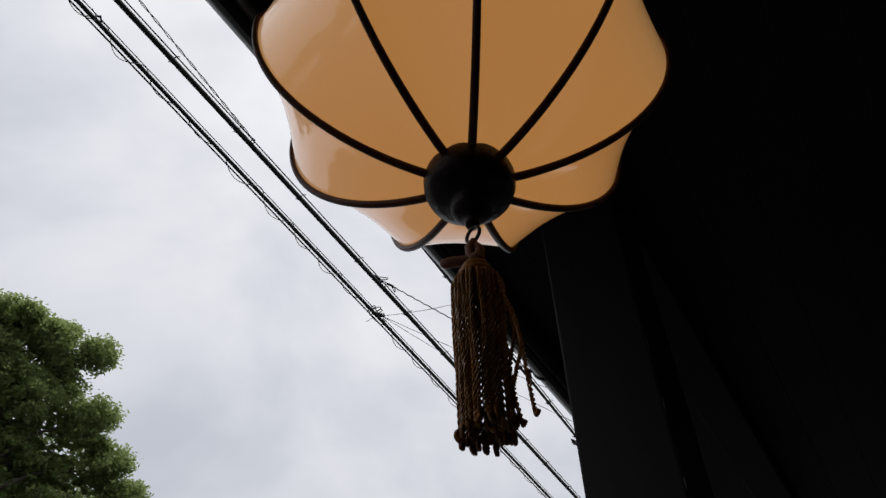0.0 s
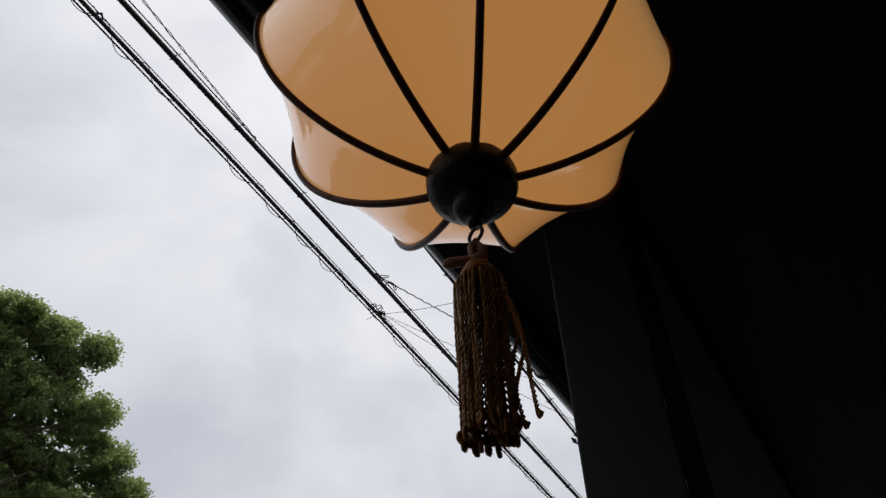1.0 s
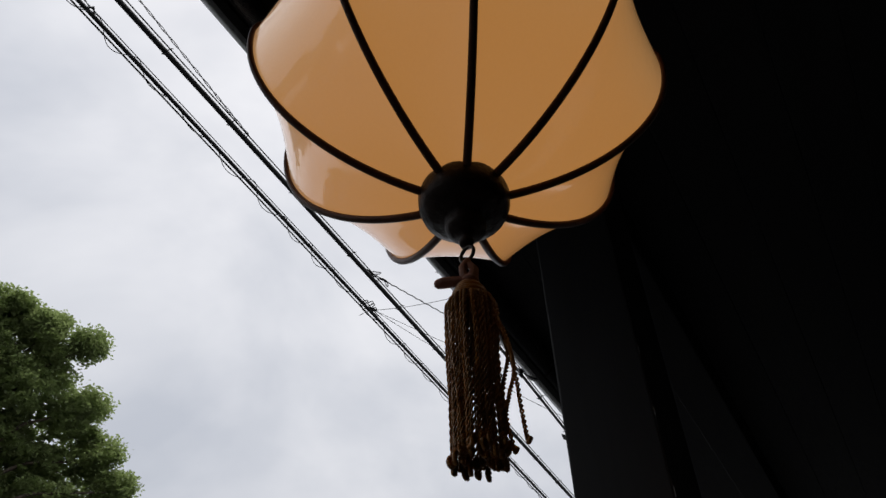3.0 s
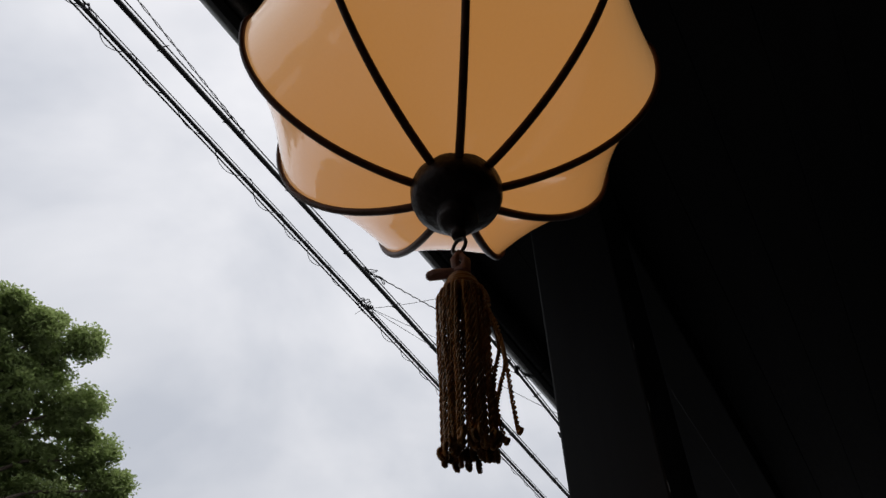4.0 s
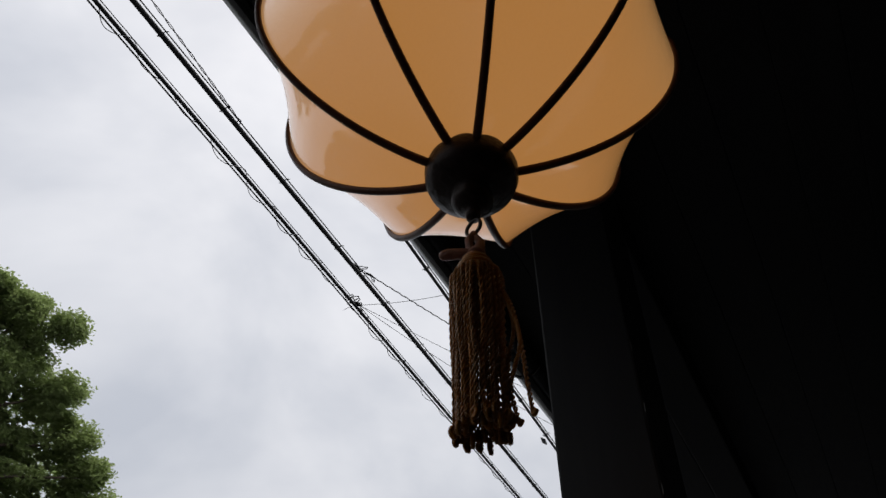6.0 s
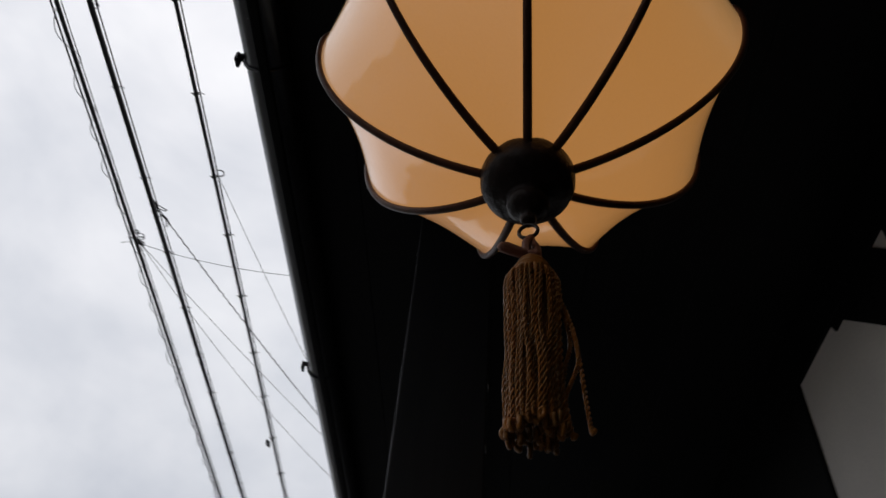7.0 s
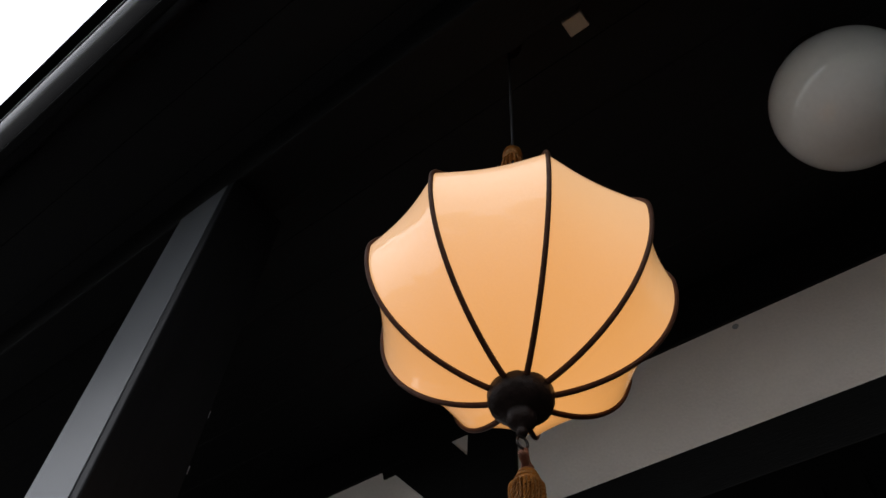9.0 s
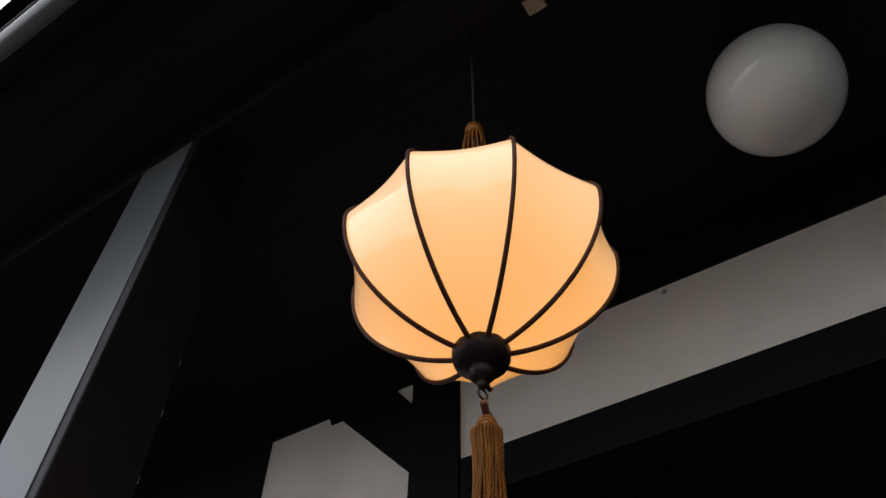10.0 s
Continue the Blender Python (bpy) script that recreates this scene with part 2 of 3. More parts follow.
# knee brace from the wall plate down to the post
bm = bmesh.new()
corners = [(0.819, PLATE_Z + 0.02), (1.093, PLATE_Z + 0.02), (1.08, 2.977), (1.037, 2.979), (0.748, 2.685), (0.748, 2.924)]
low = [bm.verts.new((FACE + 0.004, y, z)) for y, z in corners]
high = [bm.verts.new((WALL_X + 0.02, y, z)) for y, z in corners]
bm.faces.new(low)
bm.faces.new(high[::-1])
for i in range(len(corners)):
    j = (i + 1) % len(corners)
    bm.faces.new((low[j], low[i], high[i], high[j]))
part("knee_brace", bm, black_wood, wall, "black stained diagonal knee brace", soft=False)
# a faint grey stain on the plaster, modelled as a flat turned disc
for y, z in ((-0.079, 2.971),):
    bm = bmesh.new()
    turned(bm, [(0.0, 0.002), (0.005, 0.0016), (0.0085, 0.0), (0.007, -0.006), (0.0, -0.006)], 14)
    stain_disc = part("stain_disc", bm, porcelain, wall, "faint grey stain on the plaster, built as a thin disc")
    stain_disc.matrix_world = pose(WALL_X - 0.001, y, z, 0, -90, 0)
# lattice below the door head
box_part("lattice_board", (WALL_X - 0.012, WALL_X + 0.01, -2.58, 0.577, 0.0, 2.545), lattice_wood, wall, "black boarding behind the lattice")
slat_mesh = None
for i in range(39):
    y = -2.52 + i * 0.08
    if slat_mesh is None:
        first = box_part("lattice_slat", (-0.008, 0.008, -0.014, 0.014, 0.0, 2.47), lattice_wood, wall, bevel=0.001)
        slat_mesh = first.data
        ob = first
    else:
        ob = new("lattice_slat", slat_mesh)
        ob.parent = wall
    ob.location = (WALL_X - 0.02, y, 0.0)

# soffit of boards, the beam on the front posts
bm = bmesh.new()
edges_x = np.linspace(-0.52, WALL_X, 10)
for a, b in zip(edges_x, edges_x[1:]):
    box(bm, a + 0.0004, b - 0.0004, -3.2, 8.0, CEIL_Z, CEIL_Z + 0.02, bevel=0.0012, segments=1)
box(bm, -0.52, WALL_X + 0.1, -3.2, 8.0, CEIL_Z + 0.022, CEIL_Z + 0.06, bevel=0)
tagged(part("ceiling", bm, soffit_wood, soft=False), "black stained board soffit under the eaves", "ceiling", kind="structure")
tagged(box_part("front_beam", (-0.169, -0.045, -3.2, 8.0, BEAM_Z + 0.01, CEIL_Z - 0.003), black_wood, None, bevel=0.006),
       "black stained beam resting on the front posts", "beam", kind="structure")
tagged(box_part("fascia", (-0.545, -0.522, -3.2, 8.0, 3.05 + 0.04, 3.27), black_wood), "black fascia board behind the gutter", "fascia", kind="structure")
bm = bmesh.new()
v = [bm.verts.new(p) for p in ((-0.62, -3.2, 3.29), (-0.62, 8.0, 3.29), (4.0, 8.0, 5.0), (4.0, -3.2, 5.0))]
bm.faces.new(v)
bmesh.ops.solidify(bm, geom=bm.faces[:], thickness=0.05)
tagged(part("roof", bm, black_wood, soft=False), "dark pitched roof above the soffit", "roof", kind="structure")
tagged(box_part("wall_back", (3.88, 4.0, -3.2, 8.0, 0.0, 4.9), plaster, bevel=0), "plain plaster back wall of the house", "wall", kind="structure")
for y in (-3.2, 7.88):
    bm = bmesh.new()
    loop = [(WALL_X + 0.12, 0.0), (3.88, 0.0), (3.88, 4.9), (WALL_X + 0.12, 3.79)]
    near = [bm.verts.new((x, y, z)) for x, z in loop]
    far = [bm.verts.new((x, y + 0.12, z)) for x, z in loop]
    bm.faces.new(near)
    bm.faces.new(far[::-1])
    for a in range(4):
        b = (a + 1) % 4
        bm.faces.new((near[b], near[a], far[a], far[b]))
    tagged(part("wall_side", bm, plaster, soft=False), "plain plaster side wall of the house", "wall", kind="structure")
# not a known wall: added unseen at the south end to cut stray daylight
tagged(box_part("light_stop_south", (-0.5, WALL_X - 0.012, -2.72, -2.6, 0.0, CEIL_Z - 0.004), black_wood, bevel=0), "unseen black wall added to keep light off the porch", "wall", kind="structure")


def front_post(y):
    post = thing("front_post", (-0.094, y, 0), "square black post with a satin grey facing on its street side", "post", "front posts", kind="structure")
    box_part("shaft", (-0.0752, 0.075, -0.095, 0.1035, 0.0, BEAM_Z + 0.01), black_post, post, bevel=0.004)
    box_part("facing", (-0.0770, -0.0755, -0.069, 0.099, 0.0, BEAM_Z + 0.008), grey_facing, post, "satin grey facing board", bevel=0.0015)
    for z in (2.162, 2.295, 2.413):
        box_part("paint_chip", (0.0742, 0.0756, -0.0956, -0.0942, z, z + 0.016), worn_paint, post, "pale chip in the black paint", bevel=0)
    return post


front_post(0.744)


# ---- gutter ----
gutter_at = (-0.537, 0, 3.15)
gutter = thing("gutter", gutter_at, "glossy black half-round gutter along the eaves", "gutter")
bm = bmesh.new()
R_G = 0.052
arc = [math.pi + math.pi * i / 20 for i in range(21)]
loop = [(R_G * math.cos(a), R_G * math.sin(a)) for a in arc] + [((R_G - 0.004) * math.cos(a), (R_G - 0.004) * math.sin(a)) for a in reversed(arc)]
rows = []
for y in np.linspace(-3.2, 8.0, 12):
    rows.append([bm.verts.new((x, y, z)) for x, z in loop])
for a, b in zip(rows, rows[1:]):
    for i in range(len(loop)):
        j = (i + 1) % len(loop)
        bm.faces.new((a[i], a[j], b[j], b[i]))
bm.faces.new(rows[0])
bm.faces.new(rows[-1])
part("channel", bm, black_paint, gutter)
bm = bmesh.new()
tube(bm, [(-R_G, -3.2, 0.0), (-R_G, 8.0, 0.0)], 0.0038, 10)
part("rolled_rim", bm, black_paint, gutter)
for y in (-2.83, -1.74, -0.64, 0.455, 1.555, 2.65, 3.75, 4.85, 5.94, 7.04):
    bm = bmesh.new()
    box(bm, -R_G - 0.018, 0.012, y - 0.010, y + 0.010, 0.000, 0.006, bevel=0.002)
    box(bm, -R_G - 0.022, -R_G - 0.014, y - 0.013, y + 0.013, -0.020, 0.008, bevel=0.003)
    tube(bm, [((R_G + 0.003) * math.cos(a), y, (R_G + 0.003) * math.sin(a)) for a in arc], 0.0035, 6)
    part("bracket", bm, black_paint, gutter)

# ---- unlit globe lamp and the small plate ----
globe_c = Vector((0.428, -0.525, 2.98))
globe = thing("globe_lamp", (0.425, -0.52, CEIL_Z), "unlit white opal glass globe lamp under the soffit", "ceiling lamp")
bm = bmesh.new()
bmesh.ops.create_uvsphere(bm, u_segments=64, v_segments=40, radius=0.1438)
bmesh.ops.translate(bm, verts=bm.verts, vec=(0, 0, globe_c.z - CEIL_Z))
part("glass_globe", bm, opal, globe)
bm = bmesh.new()
turned(bm, [(0.062, 0.0), (0.062, -0.018), (0.055, -0.03), (0.05, -0.05), (0.046, -0.06)])
part("lamp_holder", bm, dark_metal, globe, "dark metal lamp holder")

plate = tagged(box_part("small_box", (-0.02, 0.02, -0.024, 0.024, -0.018, 0.0), tag_wood, bevel=0.004),
               "small pale beige box fixed to the soffit", "junction box")
plate.location = (0.042, -0.147, CEIL_Z + 0.002)

# ---- the lantern ----
LZ = 2.35
LR, LH, LT, PA, PB = 0.2091, 0.199, 0.0807, 1.102, 0.9747
AZ0 = radians(-55.9)
DROP = -0.014
UNEVEN = (-1.1, 0.0, 1.4, -1.3, -2.2, 0.2, 0.3, 0.6, 2.1)   # degrees by which the ribs stand off an even spacing
lantern = thing("lantern", (0, 0, LZ), "glowing cream round lantern with nine dark ribs and a golden tassel", "lantern")


def profile(phi):
    s = math.sin(phi)
    r = LR * max(math.cos(phi), 0.0) ** PA
    return r, (-LH if s < 0 else LT) * abs(s) ** PB


PHI = [radians(a) for a in np.linspace(-80, 78, 44)]
SAG = 0.092
STEP = radians(40)


def shade_panel(width):
    bm = bmesh.new()
    grid = []
    cols = 14
    for phi in PHI:
        r, z = profile(phi)
        row = []
        for c in range(cols + 1):
            u = -1 + 2 * c / cols
            rr = r * (1 - SAG * (1 - abs(u) ** 2.0)) - 0.001
            a = u * width / 2
            row.append(bm.verts.new((rr * math.cos(a), rr * math.sin(a), z * (1 - 0.02 * (1 - u * u)))))
        grid.append(row)
    for a, b in zip(grid, grid[1:]):
        for c in range(cols):
            bm.faces.new((a[c], a[c + 1], b[c + 1], b[c]))
    return bm


def rib_mesh():
    bm = bmesh.new()
    pts = []
    for phi in [radians(a) for a in np.linspace(-81, 80, 60)]:
        r, z = profile(phi)
        pts.append((r + 0.0012, 0, z))
    return tube(bm, pts, [0.0039 - 0.0008 * min(1.0, i / 26) for i in range(60)], 10)


rib_ob = part("rib", rib_mesh(), rib_paint, lantern)
angles = [AZ0 + k * STEP + radians(UNEVEN[k]) for k in range(9)] + [AZ0 + 9 * STEP + radians(UNEVEN[0])]
for k in range(9):
    r1 = rib_ob
    if k:
        r1 = new("rib", rib_ob.data)
        r1.parent = lantern
    r1.rotation_euler = (0, 0, angles[k])
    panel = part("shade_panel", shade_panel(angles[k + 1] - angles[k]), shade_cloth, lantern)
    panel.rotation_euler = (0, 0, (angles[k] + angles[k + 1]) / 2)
bm = bmesh.new()
turned(bm, [(0.0, -0.164), (0.033, -0.164), (0.0385, -0.170), (0.0406, -0.178), (0.0400, -0.188), (0.037, -0.196), (0.028, -0.202), (0.0185, -0.205),
            (0.0165, -0.207), (0.0178, -0.212), (0.0168, -0.218), (0.0115, -0.223), (0.0066, -0.225), (0.0055, -0.228), (0.0068, -0.231), (0.0052, -0.235), (0.0, -0.236)], 48)
bmesh.ops.scale(bm, verts=bm.verts, vec=(0.98, 0.98, 1.0))
part("bottom_hub", bm, hub_wood, lantern, "dark turned wooden hub with a stepped finial").location.z = DROP - 0.003
bm = bmesh.new()
turned(bm, [(0.0, 0.068), (0.036, 0.070), (0.0395, 0.078), (0.036, 0.088), (0.02, 0.096), (0.012, 0.105), (0.008, 0.12), (0.0, 0.122)])
part("top_cap", bm, hub_wood, lantern, "dark turned wooden cap")
bm = bmesh.new()
torus(bm, (0, 0, -0.248), (-0.3, -0.95, 0), 0.0074, 0.0016)
part("ring", bm, dark_metal, lantern, "small dark metal ring").location.z = DROP
bm = bmesh.new()
tube(bm, [(0, 0, 0.115), (0.002, 0, 0.4), (0, 0, 0.62), (0, 0, CEIL_Z - LZ - 0.01)], 0.0028, 8)
part("hanging_cord", bm, cable_rubber, lantern, "thin dark hanging cord")
bm = bmesh.new()
turned(bm, [(0.0, 0.834), (0.03, 0.829), (0.028, 0.818), (0.012, 0.806), (0.004, 0.80), (0, 0.80)], 24)
part("ceiling_rose", bm, hub_wood, lantern, "dark ceiling rose")


def strand(points, twist=0.0049, radius=0.00082, offset=0.00098):
    """A cord of two threads laid round each other along a path of points."""
    bm = bmesh.new()
    pts = [Vector(p) for p in points]
    length = sum((b - a).length for a, b in zip(pts, pts[1:]))
    n = max(20, int(length / twist * 7))
    fine = []
    for i in range(n + 1):
        s = i / n * (len(pts) - 1)
        k = min(int(s), len(pts) - 2)
        u = s - k
        p0, p1, p2, p3 = pts[max(k - 1, 0)], pts[k], pts[k + 1], pts[min(k + 2, len(pts) - 1)]
        fine.append(0.5 * ((2 * p1) + (p2 - p0) * u + (2 * p0 - 5 * p1 + 4 * p2 - p3) * u * u + (3 * p1 - p0 - 3 * p2 + p3) * u ** 3))
    for half in (0, math.pi):
        path = []
        for i, p in enumerate(fine):
            d = (fine[min(i + 1, n)] - fine[max(i - 1, 0)]).normalized()
            s = d.cross(Vector((0.31, 0.95, 0.02))).normalized()
            t = d.cross(s)
            a = half + 2 * math.pi * i / 7
            path.append(p + (s * math.cos(a) + t * math.sin(a)) * offset)
        tube(bm, path, radius, 5)
    return bm


def tassel(parent, top, count, length, spread, rng, stray=()):
    """Strands under a bound head; each ends in a small turned-up loop. The bundle stands a little open along one line."""
    made = []
    for i in range(count):
        outer = 2 * count // 3
        a = 2 * math.pi * (i / outer if i < outer else (i - outer + 0.5) / (count - outer)) + rng.uniform(-0.05, 0.05)
        r = spread * (1.0 if i < outer else 0.62) * rng.uniform(0.94, 1.05)
        x, y = r * math.cos(a), r * math.sin(a)
        off = 0.866 * x + 0.5 * y + 0.0022
        if abs(off) < 0.0026 and i % 7:
            push = math.copysign(0.0026, off) - off
            x, y = x + 0.866 * push, y + 0.5 * push
        L = length * rng.uniform(0.955, 1.03)
        w, w2 = rng.uniform(-0.0014, 0.0014), rng.uniform(-0.0014, 0.0014)
        end = rng.uniform(0, 2 * math.pi)
        ex, ey = 0.0027 * math.cos(end), 0.0027 * math.sin(end)
        pts = [(0.25 * x, 0.25 * y, top + 0.004), (0.88 * x, 0.88 * y, top + 0.001), (1.08 * x, 1.08 * y, top - 0.010),
               (x + w, y + w2, top - 0.42 * L), (x - w, y + w, top - 0.72 * L),
               (x, y, top - L), (x + 0.5 * ex, y + 0.5 * ey, top - L - 0.003), (x + ex, y + ey, top - L - 0.0005),
               (x + 0.7 * ex, y + 0.7 * ey, top - L + 0.0025), (x, y, top - L + 0.001)]
        made.append(part("strand", strand(pts), gold_cord, parent))
    for path in stray:
        pts = [(0.006, 0.001, top + 0.002), (0.015, 0.001, top - 0.006)] + [(x, y, top - d) for x, y, d in path]
        x, y, z = pts[-1]
        pts += [(x + 0.001, y, z - 0.002), (x + 0.0022, y, z)]
        made.append(part("strand", strand(pts), gold_cord, parent))
    return made


rng = random.Random(7)
T_TOP = -0.303
tas = new("tassel")
tas.parent = lantern
tas.location = (0.002, -0.003, DROP)
tagged(tas, "golden brown twisted cord tassel")
tassel(tas, T_TOP, 45, 0.1275, 0.0171, rng, stray=(
    ((0.019, 0.001, 0.020), (0.0255, 0.001, 0.040), (0.0295, 0.001, 0.070), (0.0315, 0.0005, 0.10), (0.0335, 0.0005, 0.124)),
    ((0.019, 0.003, 0.020), (0.0235, 0.003, 0.042), (0.0245, 0.003, 0.058), (0.0205, 0.002, 0.076), (0.0175, 0.001, 0.100), (0.018, 0.001, 0.126)),
    ((0.019, -0.001, 0.020), (0.0255, 0.0, 0.042), (0.029, 0.001, 0.070), (0.024, 0.001, 0.088), (0.0195, 0.003, 0.102), (0.0225, 0.004, 0.126))))
bm = bmesh.new()
for k in range(7):
    torus(bm, (0, 0, T_TOP + 0.014 - 0.0034 * k), (0.06 * (-1) ** k, 0.05, 1), 0.0062 + 0.0092 * math.sin(0.30 + 0.19 * k), 0.0021, 28, 6)
part("binding", bm, gold_cord, tas, "bound cord head of the tassel")
bm = bmesh.new()
tube(bm, [(0.0, 0, -0.262), (0.004, 0.002, -0.268), (0.003, 0.0, -0.278), (-0.002, 0, -0.286), (0, 0, -0.298)], [0.003, 0.0035, 0.005, 0.006, 0.006], 8)
tube(bm, [(0.0, 0, -0.258), (-0.004, -0.002, -0.266), (-0.004, 0.0, -0.276), (0.003, 0.002, -0.285), (0, 0, -0.298)], [0.003, 0.0035, 0.004, 0.005, 0.006], 8)
tube(bm, [(0.004, 0.001, -0.281), (-0.008, -0.003, -0.279), (-0.019, -0.0075, -0.279), (-0.0235, -0.009, -0.2795), (-0.0255, -0.0098, -0.2795)],
     [0.0035, 0.0042, 0.0045, 0.0038, 0.0018], 12)
for k in range(3):
    torus(bm, (0.001 * (-1) ** k, 0, -0.281 - 0.0042 * k), (0.25 * (-1) ** k, 0.2, 1), 0.0046, 0.0028, 24, 8)
part("knot", bm, red_cord, tas, "knotted cord loop")
top_t = new("top_tassel")
top_t.parent = lantern
top_t.location.z = -0.012
tagged(top_t, "golden brown cord knob above the lantern")
bm = bmesh.new()
turned(bm, [(0.0, 0.385), (0.008, 0.382), (0.016, 0.372), (0.018, 0.358), (0.013, 0.347), (0.0, 0.345)], 24)
part("cord_head", bm, gold_cord, top_t)
for i in range(16):
    a = 2 * math.pi * i / 16
    ca, sa = math.cos(a), math.sin(a)
    part("strand", strand([(0.010 * ca, 0.010 * sa, 0.352), (0.017 * ca, 0.017 * sa, 0.338), (0.021 * ca, 0.021 * sa, 0.30), (0.022 * ca, 0.022 * sa, 0.25)]), gold_cord, top_t)


# ---- overhead cables ----
def between(a, b, n, sag=0.0):
    a, b = Vector(a), Vector(b)
    out = []
    for i in range(n + 1):
        u = i / n
        p = a.lerp(b, u)
        p.z -= sag * 4 * u * (1 - u)
        out.append(p)
    return out


def overhead_cable(name, a, b, bundle, label, lash=True, ties=True, seed=1):
    """A run of cables strung along the street, with a lashing wire round it. bundle: (side, up, radius) each."""
    rr = random.Random(seed)
    at = Vector(a)
    e = thing(name, at, label, "cable", "street cables")
    for s, u, r in bundle:
        bm = bmesh.new()
        tube(bm, [p - at + Vector((s, 0, u)) for p in between(a, b, 40)], r, 8)
        part("cable", bm, cable_rubber, e)
    length = (Vector(b) - at).length
    if lash:
        bm = bmesh.new()
        n = int(length * 56)
        pts = []
        for i in range(n + 1):
            y = i / n
            loose = 0.035 + 0.045 * max(-0.25, noise.noise(Vector((y * length * 1.3, seed * 7.1, 0))))
            ang = y * length * 17.0 + 2.0 * noise.noise(Vector((y * length * 0.9, 3.3, seed)))
            pts.append(at.lerp(Vector(b), y) - at + Vector((loose * math.cos(ang) - 0.02, 0, loose * math.sin(ang))))
        tube(bm, pts, 0.003, 5)
        part("lashing_wire", bm, steel_wire, e)
    if ties:
        d = 0.3
        while d < length:
            c = at.lerp(Vector(b), d / length) - at
            bm = bmesh.new()
            torus(bm, c, (0, 1, 0), 0.0195, 0.0045, 14, 6)
            tube(bm, [c + Vector((-0.034, -0.004, 0)), c + Vector((-0.018, 0, 0.002))], 0.004, 5)
            tube(bm, [c + Vector((0.015, 0, 0.012)), c + Vector((0.034, 0.004, 0.018)), c + Vector((0.050, 0.012, 0.014))], 0.0036, 5)
            part("cable_tie", bm, cable_rubber, e)
            d += rr.uniform(0.55, 0.8)
    return e


def extend(a, b, before, after):
    a, b = Vector(a), Vector(b)
    d = (b - a) / abs(b.y - a.y)
    return a - d * before, b + d * after


a1, b1 = extend((-2.76, 0.9, 6.0), (-3.04, 7.8, 6.0), 9.2, 30)
a2, b2 = extend((-2.61, 1.0, 6.1), (-2.83, 8.0, 6.1), 9.2, 30)
a3, b3 = extend((-2.03, 1.9, 6.0), (-2.26, 8.0, 6.0), 9.2, 30)
overhead_cable("overhead_cable", a1, b1, ((0, 0, 0.0145), (-0.038, 0.0, 0.0062), (0.024, 0.012, 0.0035)), "black street cable bundle with a loose lashing wire", ties=False, seed=1)
overhead_cable("overhead_cable", a2, b2, ((0, 0, 0.0195), (0.033, 0.012, 0.0048)), "thick black street cable on a steel messenger wire", lash=False, seed=2)
overhead_cable("overhead_cable", a3, b3, ((0, 0, 0.0145), (0.026, 0.01, 0.005)), "black street cable with a hanging tag", lash=False, seed=3)
bm = bmesh.new()
for turn in (0.0, math.pi):
    tube(bm, [Vector((-2.603 + 0.093 * (1.78 - y) + 0.006 * math.sin(y * 27 + turn), y, 6.12 + 0.005 * math.cos(y * 27 + turn))) for y in np.linspace(1.78, -8.2, 260)], 0.0032, 5)
torus(bm, (-2.615, 1.78, 6.115), (0, 1, 0.2), 0.022, 0.004, 14, 6)
tagged(part("messenger_wire", bm, steel_wire), "thin twisted wire tied to the street cable", "wire")
bm = bmesh.new()
tube(bm, [(-2.775, 0.46, 6.0), (-2.74, 0.50, 6.02), (-2.715, 0.515, 6.025), (-2.735, 0.54, 6.02), (-2.757, 0.52, 6.01)], [0.003, 0.007, 0.009, 0.008, 0.005], 7)
tube(bm, [(-2.735, 0.50, 6.02), (-2.722, 0.455, 6.03)], 0.003, 5)
tagged(part("wire_knot", bm, steel_wire), "small knotted wire end on the street cable", "wire knot")


def drop_wire(points, r, label="thin service wire from the street cable to the house"):
    bm = bmesh.new()
    tube(bm, points, r, 6)
    return tagged(part("service_wire", bm, cable_rubber), label, "wire", "service wires")


CLAMP_B, CLAMP_C, LOOP_3 = Vector((-2.63, 3.64, 6.14)), Vector((-2.86, 3.80, 6.03)), Vector((-2.04, 3.03, 6.0))
HOUSE = Vector((-0.35, 9.05, 5.95))
twisted = [p + Vector((0.003 * math.sin(i * 1.3), 0, 0.003 * math.cos(i * 1.3))) for i, p in enumerate(between(CLAMP_B, HOUSE, 320, 0.10))]
drop_wire(twisted, 0.0048, "twisted service wire from the street cable to the house")
drop_wire(between(CLAMP_C, (-0.4, 7.17, 5.25), 40, 0.06), 0.0023)
drop_wire(between(CLAMP_C, (-0.4, 7.59, 5.25), 40, 0.26), 0.0023)
drop_wire([(-3.03, 3.80, 6.04), (-2.97, 3.79, 6.04)] + between((-2.9, 3.78, 6.03), (-0.9, 3.62, 5.56), 30, 0.10) + between((-0.8, 3.61, 5.55), (2.6, 3.3, 4.45), 12), 0.0024)
drop_wire(between(LOOP_3, (-1.0, 5.96, 5.26), 40, 0.06), 0.0023)


